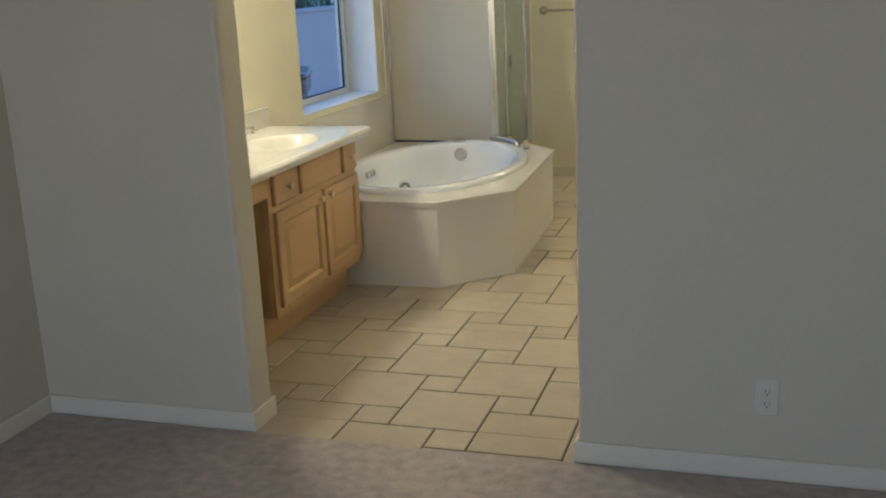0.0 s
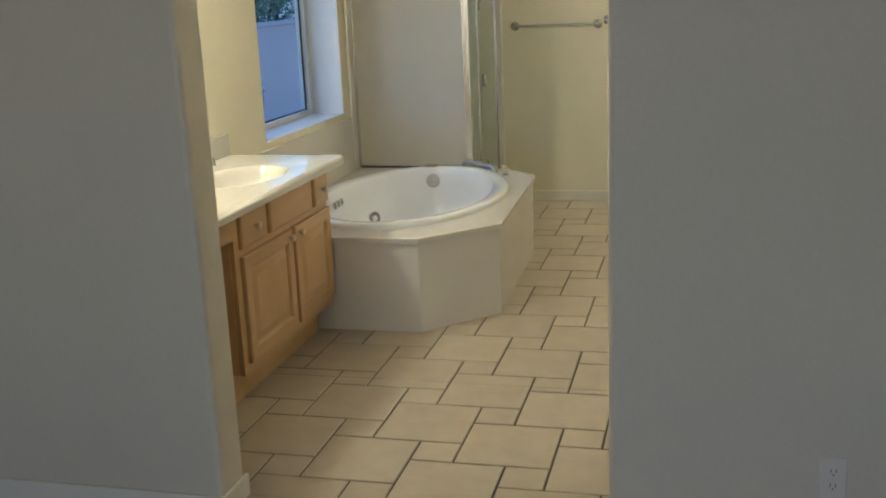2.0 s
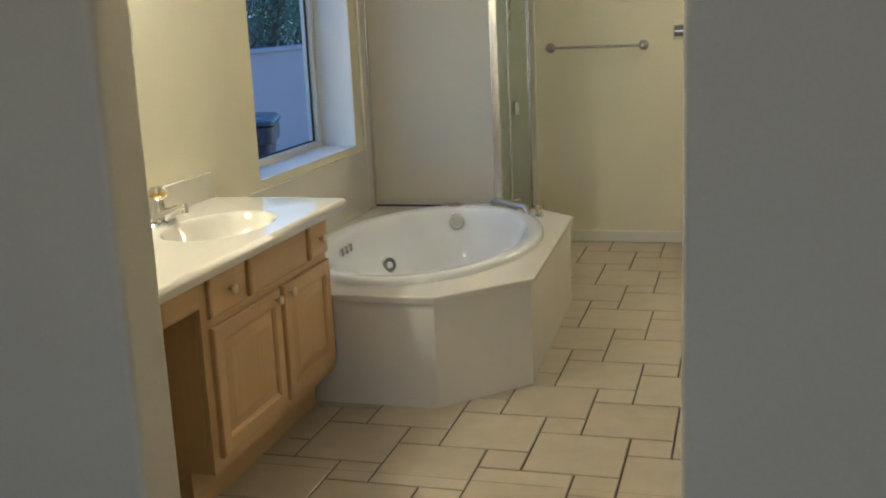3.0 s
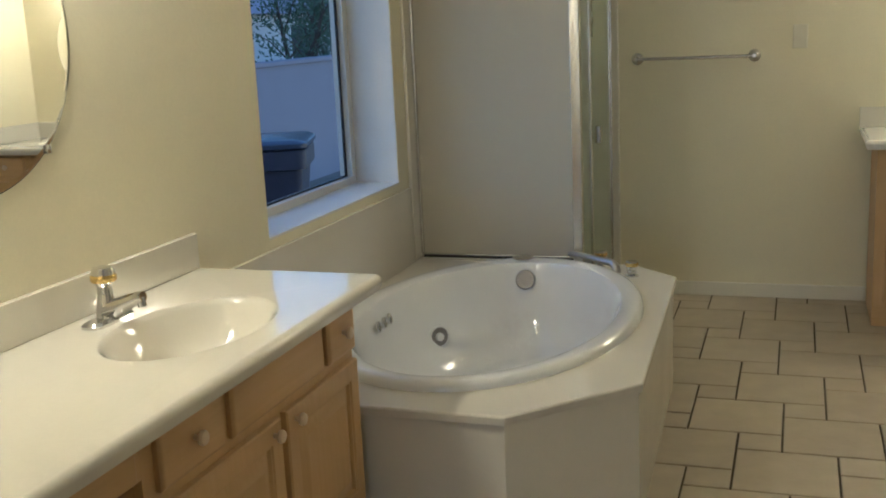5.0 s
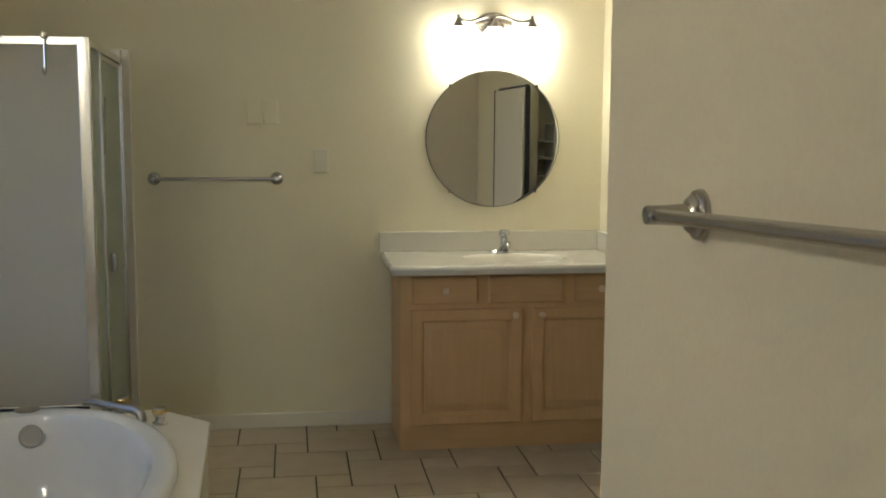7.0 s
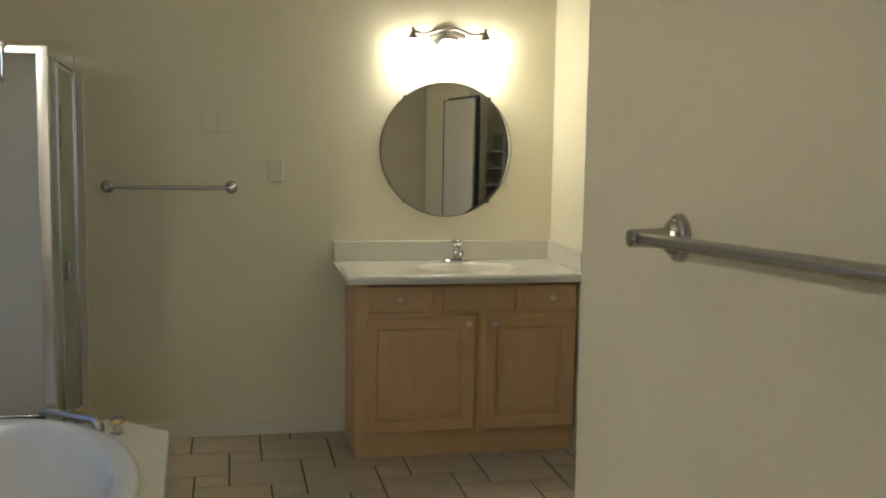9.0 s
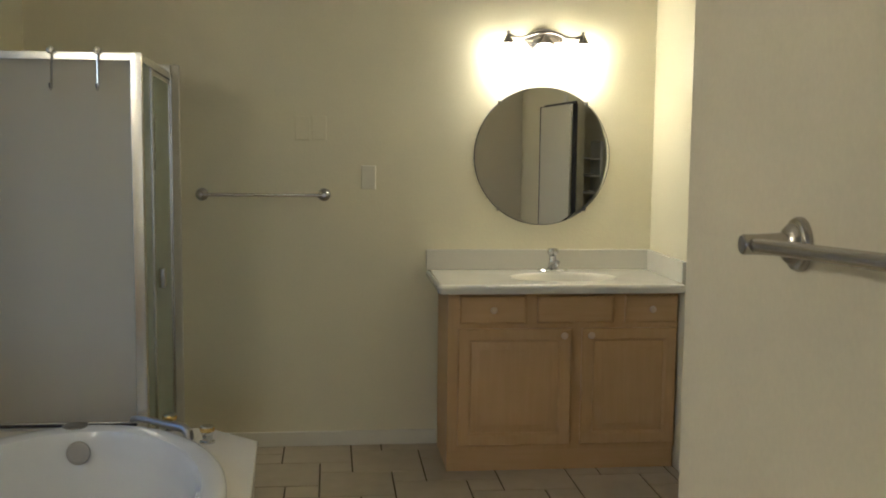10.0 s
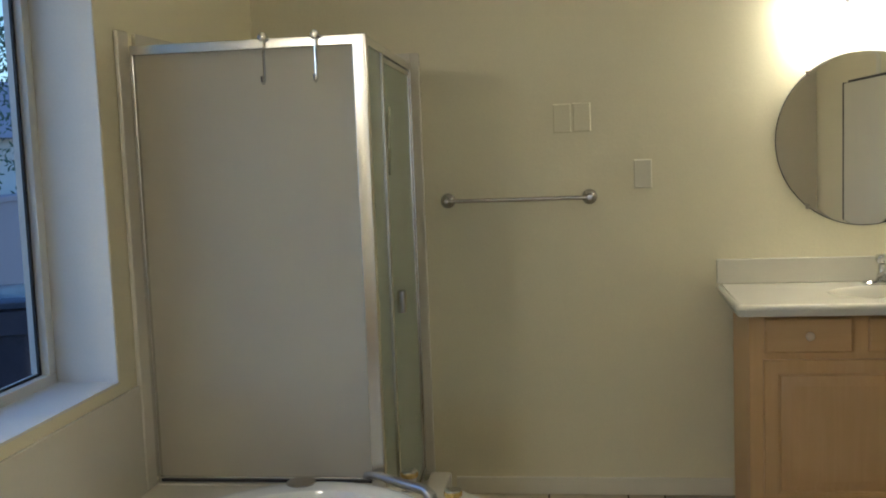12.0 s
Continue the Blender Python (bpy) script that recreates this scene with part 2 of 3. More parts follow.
def slab(outline, z, thick, nose, hole=None, bowl=(), n=64, floor=True):
    """A slab with a rounded nose, and a bowl let into an elliptic hole (cx, cy, a, b). bowl: rows of (scale, drop, shift x, shift y)."""
    bm = bmesh.new()
    steps = 5
    loops = [[(x, y, z - thick) for x, y in inset(outline, nose * 0.4)]]
    for k in range(steps + 1):
        ang = math.pi / 2 * k / steps
        loops.append([(x, y, z - nose + nose * math.sin(ang)) for x, y in inset(outline, nose * (1 - math.cos(ang)))])
    made = rings(bm, loops, hole is None, hole is None)
    if hole:
        cx, cy, a, b = hole
        rows = [[(cx + dx + a * s * math.cos(math.tau * i / n), cy + dy + b * s * math.sin(math.tau * i / n), z - drop) for i in range(n)] for s, drop, dx, dy in ((1.0, 0.0, 0, 0), *bowl)]
        inner = rings(bm, rows, False, floor)
        top = made[-1]
        edges = [bm.edges.get((loop[i], loop[(i + 1) % len(loop)])) for loop in (top, inner[0]) for i in range(len(loop))]
        bmesh.ops.triangle_fill(bm, use_beauty=True, use_dissolve=False, edges=edges)
    return bm


# ---- the shell ----
XL, XR, YB = -1.005, 2.035, 4.54      # window wall, alcove wall, back wall
YD0, YD1 = -0.28, -0.125           # the two faces of the door wall
JL, JR = -0.262, 0.902             # jambs of the open doorway
XT, YT = 0.944, 0.91                # towel wall and its free end
H, HB = 2.75, 2.75
WY0, WY1, WZ0, WZ1 = 1.925, 3.105, 0.825, 2.12

setting("floor_1", boxed(XL - 0.05, XR + 0.05, YD0 - 0.02, YB + 0.02, -0.08, -0.006), M_GROUT, "dark brown grout bed under the beige bathroom floor tiles")

bm = bmesh.new()
box(bm, XL - 0.26, XL, YD1, WY0, 0, H)
box(bm, XL - 0.26, XL, WY1, YB, 0, H)
box(bm, XL - 0.26, XL, WY0, WY1, 0, WZ0)
box(bm, XL - 0.26, XL, WY0, WY1, WZ1, H)
setting("wall_west", bm, M_WALL, "cream painted bathroom wall with a deep window opening")
setting("wall_north", boxed(XL - 0.26, XR + 1.6, YB, YB + 0.15, 0, H), M_WALL, "cream painted orange-peel bathroom back wall")

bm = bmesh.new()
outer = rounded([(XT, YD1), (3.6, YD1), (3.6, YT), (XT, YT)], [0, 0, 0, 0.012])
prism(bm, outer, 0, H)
# darker than the other bathroom walls: the colour itself dims the lamp light here
setting("wall_towel", bm, M_BEDROOM, "partition wall with a bullnose free end, weaker light put into its darker grey-cream colour")

# alcove wall with the closet doorway
CY0, CY1, CH = 2.61, 3.72, 2.04
bm = bmesh.new()
box(bm, XR, XR + 0.12, YT, CY0, 0, H)
box(bm, XR, XR + 0.12, CY1, YB, 0, H)
box(bm, XR, XR + 0.12, CY0, CY1, CH, H)
setting("wall_east", bm, M_WALL, "cream painted alcove wall with a closet doorway")

# door wall with rounded drywall corners
bm = bmesh.new()
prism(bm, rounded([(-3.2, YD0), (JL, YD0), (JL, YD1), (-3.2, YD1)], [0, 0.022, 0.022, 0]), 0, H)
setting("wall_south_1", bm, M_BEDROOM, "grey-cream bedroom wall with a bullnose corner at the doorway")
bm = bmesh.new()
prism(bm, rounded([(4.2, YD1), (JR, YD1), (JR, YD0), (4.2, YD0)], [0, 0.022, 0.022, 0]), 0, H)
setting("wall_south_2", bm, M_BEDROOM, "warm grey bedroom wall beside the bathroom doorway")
setting("wall_south_3", boxed(JL - 0.01, JR + 0.01, YD0 + 0.003, YD1 - 0.003, 2.45, H), M_BEDROOM, "wall over the bathroom doorway")
setting("ceiling_1", boxed(XL - 0.2, 3.6, YD1, YB, H, H + 0.1), M_CEILING, "white bathroom ceiling")

# bedroom
BX0, BX1, BY0 = -1.12, 4.2, -6.0
setting("floor_2", boxed(-1.3, BX1, BY0, -0.305, -0.06, 0.008), M_CARPET, "grey-brown cut pile bedroom carpet")
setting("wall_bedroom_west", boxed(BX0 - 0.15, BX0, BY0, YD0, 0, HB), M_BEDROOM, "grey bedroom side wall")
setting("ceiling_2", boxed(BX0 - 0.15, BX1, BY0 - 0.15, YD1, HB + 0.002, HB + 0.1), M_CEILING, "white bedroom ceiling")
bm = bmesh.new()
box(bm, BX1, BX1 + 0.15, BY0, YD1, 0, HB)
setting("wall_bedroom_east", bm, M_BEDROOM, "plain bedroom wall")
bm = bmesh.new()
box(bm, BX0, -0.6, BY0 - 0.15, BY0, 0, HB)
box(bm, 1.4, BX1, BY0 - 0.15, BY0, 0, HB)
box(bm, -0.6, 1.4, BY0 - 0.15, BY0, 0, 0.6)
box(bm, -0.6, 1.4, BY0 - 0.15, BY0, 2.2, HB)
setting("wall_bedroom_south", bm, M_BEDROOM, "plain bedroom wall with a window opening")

# closet room
setting("wall_closet_south", boxed(XR + 0.12, 3.5, 1.87, 1.995, 0, H), M_WALL, "plain closet end wall")
setting("wall_closet_east", boxed(3.5, 3.6, YT, YB, 0, H), M_WALL, "plain closet wall")


def baseboard(name, x0, x1, y0, y1, h=0.075):
    bm = boxed(x0, x1, y0, y1, 0.001, h, bevel=0.004)
    return setting(name, bm, M_TRIM, "cream painted baseboard")


baseboard("baseboard_1", -0.2, 0.95, YB - 0.014, YB)
baseboard("baseboard_2", XT - 0.014, XT, YD1 + 0.01, YT - 0.01)
baseboard("baseboard_3", XT + 0.01, XR, YT, YT + 0.014)
baseboard("baseboard_4", BX0, JL + 0.013, YD0 - 0.014, YD0)
baseboard("baseboard_5", JL, JL + 0.013, YD0, YD1 + 0.004)
baseboard("baseboard_6", JR - 0.013, BX1, YD0 - 0.014, YD0)
baseboard("baseboard_7", JR - 0.013, JR, YD0, YD1 + 0.004)
baseboard("baseboard_8", BX0, BX0 + 0.014, BY0, YD0 - 0.014)

# ---- window ----
win = thing("window_1", "white vinyl fixed window with a deep painted reveal", "window")
win["kind"] = "structure"
XF = XL - 0.195
bm = bmesh.new()
for y0, y1, z0, z1 in ((WY0, WY1, WZ0, WZ0 + 0.035), (WY0, WY1, WZ1 - 0.04, WZ1), (WY0, WY0 + 0.04, WZ0 + 0.035, WZ1 - 0.04), (WY1 - 0.045, WY1, WZ0 + 0.035, WZ1 - 0.04)):
    box(bm, XF - 0.06, XF, y0 + 0.002, y1 - 0.002, z0, z1, 0.004)
part("window_frame", bm, M_VINYL, win)
bm = bmesh.new()
for y0, y1, z0, z1 in ((WY0 + 0.04, WY1 - 0.045, WZ0 + 0.035, WZ0 + 0.042), (WY1 - 0.056, WY1 - 0.045, WZ0 + 0.042, WZ1 - 0.04)):
    box(bm, XF - 0.032, XF - 0.024, y0, y1, z0, z1)
part("gasket", bm, M_DARK, win, "black glazing gasket")
pane = part("pane", boxed(XF - 0.04, XF - 0.034, WY0 + 0.04, WY1 - 0.045, WZ0 + 0.035, WZ1 - 0.04), M_GLASS, win)
pane.visible_shadow = False
bm = bmesh.new()
box(bm, XF, XL + 0.001, WY0, WY1, WZ0 - 0.004, WZ0 + 0.004)
box(bm, XF, XL - 0.003, WY1 - 0.004, WY1 + 0.003, WZ0 + 0.004, WZ1)
box(bm, XF, XL - 0.003, WY0 - 0.003, WY0 + 0.004, WZ0 + 0.004, WZ1)
part("window_sill", bm, M_REVEAL, win, "white painted sill and reveal")


# ---- vanities ----
def raised_panel(x, y0, y1, z0, z1, t=0.019, rail=0.055):
    """A door with a raised centre panel, its face towards +x at x + t."""
    bm = bmesh.new()
    def loop(d, depth):
        return [(x + depth, y0 + d, z0 + d), (x + depth, y1 - d, z0 + d), (x + depth, y1 - d, z1 - d), (x + depth, y0 + d, z1 - d)]
    rings(bm, [loop(0, 0), loop(0, t - 0.004), loop(0.004, t), loop(rail - 0.006, t), loop(rail - 0.003, t - 0.004), loop(rail, t - 0.004), loop(rail + 0.005, t - 0.012), loop(rail + 0.011, t - 0.012), loop(rail + 0.040, t - 0.002), loop(rail + 0.043, t)])
    return bm


def flat_front(x, y0, y1, z0, z1, t=0.019):
    bm = bmesh.new()
    def loop(d, depth):
        return [(x + depth, y0 + d, z0 + d), (x + depth, y1 - d, z0 + d), (x + depth, y1 - d, z1 - d), (x + depth, y0 + d, z1 - d)]
    rings(bm, [loop(0, 0), loop(0, t - 0.008), loop(0.003, t - 0.004), loop(0.010, t)])
    return bm


def knob(x, y, z):
    return lathe([(0.006, 0), (0.006, 0.010), (0.014, 0.015), (0.0165, 0.021), (0.014, 0.026), (0.007, 0.029)], pose(x, y, z, 0, 90, 0), 16)


def add_front(name, parent, bm, material, knob_at=None):
    front = part(name, bm, material, parent)
    if knob_at:
        part("knob", knob(*knob_at), M_KNOB, front, "cream ceramic knob")
    return front


def cabinet(name, label, depth, x_face, y0, y1, z_top, drawers, doors, dz0, dz1, oz0, oz1, toe, toe_in=True, at=(0, 0, 0), rz=0.0, grain=M_WOOD_Y):
    """A vanity base whose face looks to +x. drawers: rows of y0, y1, knob; doors: y0, y1, knob y."""
    c = thing(name, label, "cabinet", "", at, rz)
    bm = bmesh.new()
    box(bm, x_face - depth, x_face - 0.02, y0 + 0.018, y1 - 0.018, toe, z_top - 0.17, 0.002)
    part("body", bm, M_WOOD_Z, c)
    for y in (y0, y1 - 0.0175):
        part("side_panel", boxed(x_face - depth, x_face - 0.0205, y, y + 0.0175, toe, z_top, bevel=0.0015), M_WOOD_Z, c)
    bm = bmesh.new()
    box(bm, x_face - 0.02, x_face, y0, y1, toe, z_top, 0.0015)
    part("face_frame", bm, M_WOOD_Z, c)
    part("toe_kick", boxed(x_face - depth, x_face - 0.085 if toe_in else x_face - 0.012, y0 + 0.002, y1 - 0.002, 0.0, toe), grain, c)
    for a, b, k in drawers:
        add_front("drawer", c, flat_front(x_face, a, b, dz0, dz1), grain, (x_face + 0.018, (a + b) / 2, (dz0 + dz1) / 2) if k else None)
    for a, b, ky in doors:
        add_front("door", c, raised_panel(x_face, a, b, oz0, oz1), M_WOOD_Z, (x_face + 0.018, ky, oz1 - 0.03))
    return c


XC = -0.535
VY1 = 1.475
cabinet("vanity_cabinet", "pickled maple vanity cabinet with raised-panel doors beside the tub", 0.46, XC, 0.50, VY1, 0.795,
        [(0.54, 0.775, 1), (0.81, 1.265, 0), (1.30, 1.465, 1)], [(0.54, 1.015, 0.975), (1.045, 1.465, 1.085)], 0.632, 0.765, 0.185, 0.603, 0.145)
apron = thing("vanity_knee_drawer", "pickled maple knee-space drawer under the vanity top", "drawer")
part("rail", boxed(XC - 0.44, XC, YD1 + 0.005, 0.499, 0.675, 0.795), M_WOOD_Y, apron)
add_front("drawer", apron, flat_front(XC, -0.05, 0.47, 0.682, 0.775), M_WOOD_Y, (XC + 0.018, 0.21, 0.73))
side = thing("vanity_side_panel", "pickled maple end panel of the knee space", "panel")
part("panel", boxed(XL + 0.005, XC, YD1 + 0.004, YD1 + 0.024, 0.0, 0.674), M_WOOD_Z, side)

SINK = ((0.97, 0.004, 0, 0), (0.93, 0.014, 0, 0), (0.87, 0.04, 0, 0), (0.76, 0.085, 0, 0), (0.58, 0.122, 0, 0), (0.3, 0.138, 0, 0), (0.09, 0.142, 0, 0))


def drain_ring(x, y, z, r=0.021):
    return lathe([(r, 0), (r, 0.003), (r * 0.8, 0.004), (r * 0.75, 0.001), (r * 0.5, 0.0015), (r * 0.4, 0.004)], pose(x, y, z), 20)


ZT = 0.838
top = thing("countertop", "glossy cream cultured marble sink counter with an oval bowl", "countertop")
plan = rounded([(XL + 0.002, YD1 + 0.003), (-0.43, YD1 + 0.003), (-0.43, 1.488), (XL + 0.002, 1.488)], [0, 0, 0.03, 0])
part("counter", slab(plan, ZT, 0.042, 0.02, (-0.685, 0.945, 0.172, 0.262), SINK), M_MARBLE, top)
part("backsplash", boxed(XL + 0.001, XL + 0.02, YD1 + 0.004, 1.475, ZT, ZT + 0.10, bevel=0.004), M_MARBLE, top)
part("drain", drain_ring(-0.685, 0.945, ZT - 0.143), M_CHROME, top, "chrome sink drain")


def faucet(label, at, rz, brass=True, tall=1.0):
    """A single-handle centerset: its spout reaches towards +x."""
    f = thing("faucet", label, "faucet", "", at, rz)
    f.matrix_basis = f.matrix_basis @ Matrix.Diagonal((1, 1, tall, 1))
    bm = bmesh.new()
    plate = rounded([(-0.028, -0.078), (0.028, -0.078), (0.028, 0.078), (-0.028, 0.078)], 0.027)
    rings(bm, [[(x, y, 0) for x, y in plate], [(x, y, 0.007) for x, y in plate], [(x, y, 0.014) for x, y in inset(plate, 0.008)]])
    part("base_plate", bm, M_CHROME, f)
    bm = lathe([(0.027, 0.012), (0.025, 0.03), (0.019, 0.055), (0.018, 0.078)])
    part("body", bm, M_CHROME, f)
    bm = bmesh.new()
    tube([(0.0, 0, 0.026), (0.025, 0, 0.036), (0.058, 0, 0.052), (0.088, 0, 0.066), (0.102, 0, 0.068)], [0.026, 0.025, 0.020, 0.016, 0.0135], 16, bm)
    tube([(0.094, 0, 0.066), (0.098, 0, 0.044)], [0.011, 0.0105], 14, bm)
    part("spout", bm, M_CHROME, f)
    handle = part("handle", lathe([(0.018, 0.076), (0.017, 0.092), (0.023, 0.100), (0.028, 0.112), (0.028, 0.130), (0.023, 0.140), (0.008, 0.143)]), M_CHROME, f)
    if brass:
        part("ring", lathe([(0.0285, 0.104), (0.0305, 0.108), (0.0305, 0.118), (0.0285, 0.122)]), M_BRASS, handle, "polished brass band")
    return f


faucet("chrome single-handle sink faucet with a brass band", (-0.905, 0.94, ZT), 0, tall=0.93)

RY = 4.07
# the cabinet is modelled facing +x and turned to face -y
cabinet("vanity_cabinet", "honey maple vanity cabinet with two raised-panel doors in the alcove", 0.43, 0.0, 0.952, XR - 0.004, 0.846,
        [(1.005, 1.31, 1), (1.365, 1.72, 0), (1.775, XR - 0.012, 1)], [(1.0, 1.525, 1.487), (1.575, XR - 0.012, 1.613)], 0.697, 0.826, 0.125, 0.672, 0.10, toe_in=False, at=(0, RY, 0), rz=-90, grain=M_WOOD_X)
ZR = 0.887
top = thing("countertop", "glossy cream cultured marble sink counter in the alcove", "countertop")
plan = rounded([(0.893, 3.965), (XR - 0.002, 3.965), (XR - 0.002, YB - 0.002), (0.893, YB - 0.002)], [0.035, 0, 0, 0])
part("counter", slab(plan, ZR, 0.042, 0.02, (1.52, 4.24, 0.262, 0.165), SINK), M_MARBLE, top)
part("backsplash", boxed(0.893, XR - 0.002, YB - 0.02, YB - 0.001, ZR, ZR + 0.10, bevel=0.004), M_MARBLE, top)
part("side_splash", boxed(XR - 0.021, XR - 0.002, 3.98, YB - 0.021, ZR, ZR + 0.10, bevel=0.004), M_MARBLE, top)
part("drain", drain_ring(1.52, 4.24, ZR - 0.143), M_CHROME, top, "chrome sink drain")
faucet("chrome single-handle sink faucet in the alcove", (1.515, 4.455, ZR), -90, brass=False, tall=0.82)


# ---- mirrors and lamps ----
def round_mirror(label, at, rz, r=0.341):
    """A bevelled round mirror facing +x."""
    m = thing("mirror", label, "mirror", "round mirrors", at, rz)
    turn = pose(0, 0, 0, 0, 90, 0)
    part("glass", lathe([(r - 0.014, 0.0052), (r - 0.0015, 0.0046), (r, 0.001)][::-1], turn, 96), M_MIRROR, m)
    part("backing", lathe([(r - 0.004, 0.0), (r + 0.0015, 0.0), (r + 0.0015, 0.0025), (r - 0.004, 0.0028)], turn, 96), M_DARK, m, "dark mirror edge")
    for a in (50, 130, 230, 310):
        part("clip", boxed(0.0, 0.011, r * math.cos(radians(a)) - 0.008, r * math.cos(radians(a)) + 0.008, r * math.sin(radians(a)) - 0.010, r * math.sin(radians(a)) + 0.010, bevel=0.002), M_CHROME, m)
    return m


round_mirror("round wall mirror with a polished edge above the sink", (XL + 0.001, 0.70, 1.505), 0)
round_mirror("round wall mirror with a polished edge in the alcove", (1.468, YB - 0.001, 1.452), -90)


def vanity_light(label, at, rz, shade):
    """Three frosted bell shades on a scrolled satin bar; faces +x."""
    v = thing("vanity_light", label, "wall lamp", "vanity lights", at, rz)
    bm = bmesh.new()
    oval = [(0.095 * math.cos(math.tau * i / 40), 0.06 * math.sin(math.tau * i / 40)) for i in range(40)]
    rings(bm, [[(d, y * s, z * s - 0.016) for y, z in oval] for d, s in ((0, 1), (0.006, 1), (0.012, 0.9), (0.016, 0.72), (0.024, 0.6), (0.028, 0.3))])
    part("back_plate", bm, M_SATIN, v)
    pts = [(0.06, -0.19 + 0.38 * i / 32, 0.012 - 0.022 * math.cos(3 * math.pi * (i / 16 - 1) * 0.5 + math.pi) * (0.4 + 0.6 * abs(i / 16 - 1))) for i in range(33)]
    part("arm", tube(pts, 0.0075, 10), M_BRONZE, v)
    part("stem", tube([(0.02, 0, 0.0), (0.06, 0, -0.005)], 0.008, 10), M_SATIN, v)
    for y in (-0.185, 0.0, 0.185):
        holder = part("socket", lathe([(0.004, 0.027), (0.0085, 0.024), (0.0085, 0.017), (0.0055, 0.013), (0.009, 0.006), (0.018, -0.012), (0.026, -0.024), (0.029, -0.034), (0.020, -0.035)], pose(0.06, y, 0.0), 20), M_BRONZE, v)
        part("shade", lathe([(0.024, -0.030), (0.034, -0.045), (0.048, -0.075), (0.056, -0.11), (0.064, -0.145), (0.061, -0.147), (0.02, -0.10)], pose(0.06, y, 0.0), 24), shade, holder, "lit frosted glass bell shade")
    return v


vanity_light("satin nickel three-light vanity lamp, lit, above the alcove mirror", (1.464, YB - 0.001, 2.032), -90, M_SHADE_DIM)
vanity_light("satin nickel three-light vanity lamp, lit, above the mirror", (XL + 0.001, 0.70, 2.09), 0, M_SHADE)

# ---- bathtub ----
ZD = 0.452
deck_plan = [(XL + 0.002, 1.495), (-0.115, 1.495), (0.205, 1.83), (0.162, 3.10), (-0.035, 3.288), (XL + 0.002, 3.288)]
deck = thing("tub_surround", "glossy cream cultured marble tub deck with angled front panels", "tub surround")
TC = (-0.42, 2.445, 0.53, 0.815)
part("deck", slab(deck_plan, ZD, 0.028, 0.008, (TC[0], TC[1], TC[2] - 0.03, TC[3] - 0.03), ((0.99, 0.02, 0, 0),), floor=False), M_SURROUND, deck)
inner = inset(deck_plan, 0.014)
for i in range(1, 4):
    a, b = Vector(inner[i]), Vector(inner[i + 1])
    nrm = Vector((-(b - a).y, (b - a).x)).normalized() * 0.02
    bm = bmesh.new()
    prism(bm, [tuple(a), tuple(b), tuple(b + nrm), tuple(a + nrm)], 0, ZD - 0.028)
    part("apron_panel", bm, M_SURROUND, deck)
a, b = Vector(inner[0]), Vector(inner[1])
bm = bmesh.new()
prism(bm, [tuple(a), tuple(b), (b.x, b.y + 0.02), (a.x, a.y + 0.02)], 0, ZD - 0.028)
part("apron_panel", bm, M_SURROUND, deck)
splash = thing("tub_wall_panel", "cream cultured marble wall panel between tub deck and window sill", "wall panel")
part("panel", boxed(XL + 0.001, XL + 0.014, 1.492, 3.214, ZD, 0.79, bevel=0.004), M_SURROUND, splash)

tub = thing("bathtub", "white oval acrylic whirlpool tub set in the deck, empty", "bathtub")


def ellipse(s, z, dx=0.0, dy=0.0, d=0.0, n=96):
    return [(TC[0] + dx + (TC[2] * s + d) * math.cos(math.tau * i / n), TC[1] + dy + (TC[3] * s + d) * math.sin(math.tau * i / n), z) for i in range(n)]


bm = bmesh.new()
rings(bm, [ellipse(1, ZD + 0.0005), ellipse(1, ZD + 0.016, d=-0.002), ellipse(1, ZD + 0.027, d=-0.010), ellipse(1, ZD + 0.032, d=-0.024), ellipse(1, ZD + 0.031, d=-0.055),
           ellipse(1, ZD + 0.022, d=-0.078), ellipse(1, ZD - 0.005, d=-0.092), ellipse(1, ZD - 0.06, d=-0.104), ellipse(1, ZD - 0.18, d=-0.125),
           ellipse(0.92, ZD - 0.28, d=-0.12), ellipse(0.88, ZD - 0.345, d=-0.14), ellipse(0.80, ZD - 0.385, d=-0.17), ellipse(0.6, ZD - 0.40, d=-0.17)], False, True)
part("shell", bm, M_TUB, tub)
part("overflow", lathe([(0.042, 0), (0.042, 0.006), (0.039, 0.009), (0.030, 0.0095), (0.028, 0.0082), (0.012, 0.0085), (0.008, 0.0105)], pose(-0.472, 3.145, ZD - 0.045, 80, 0, 0), 28), M_STEEL, tub, "satin chrome overflow cover")
for x, y, z, rz in ((-0.752, 2.80, 0.245, -38), (-0.55, 1.78, ZD - 0.16, 70), (0.0, 2.75, ZD - 0.16, 195), (-0.03, 2.05, ZD - 0.17, 155)):
    jet = part("jet", lathe([(0.050, 0), (0.050, 0.006), (0.041, 0.010), (0.036, 0.004), (0.018, 0.004), (0.017, 0.015), (0.008, 0.016)], pose(x, y, z, 0, 84, rz), 24), M_TUB, tub, "white whirlpool jet")
    part("nozzle", lathe([(0.0375, 0.0045), (0.0375, 0.0102), (0.031, 0.0108), (0.0185, 0.0052)], pose(x, y, z, 0, 84, rz), 20), M_BRONZE, jet, "chrome nozzle ring")
for k in range(3):
    part("air_control", lathe([(0.021, 0), (0.021, 0.007), (0.017, 0.010), (0.014, 0.007), (0.014, 0.002)], None, 20), M_ALU, tub, "chrome air control ring").matrix_basis = pose(-0.838, 2.49 - 0.055 * k, 0.405, 0, 84, 0)
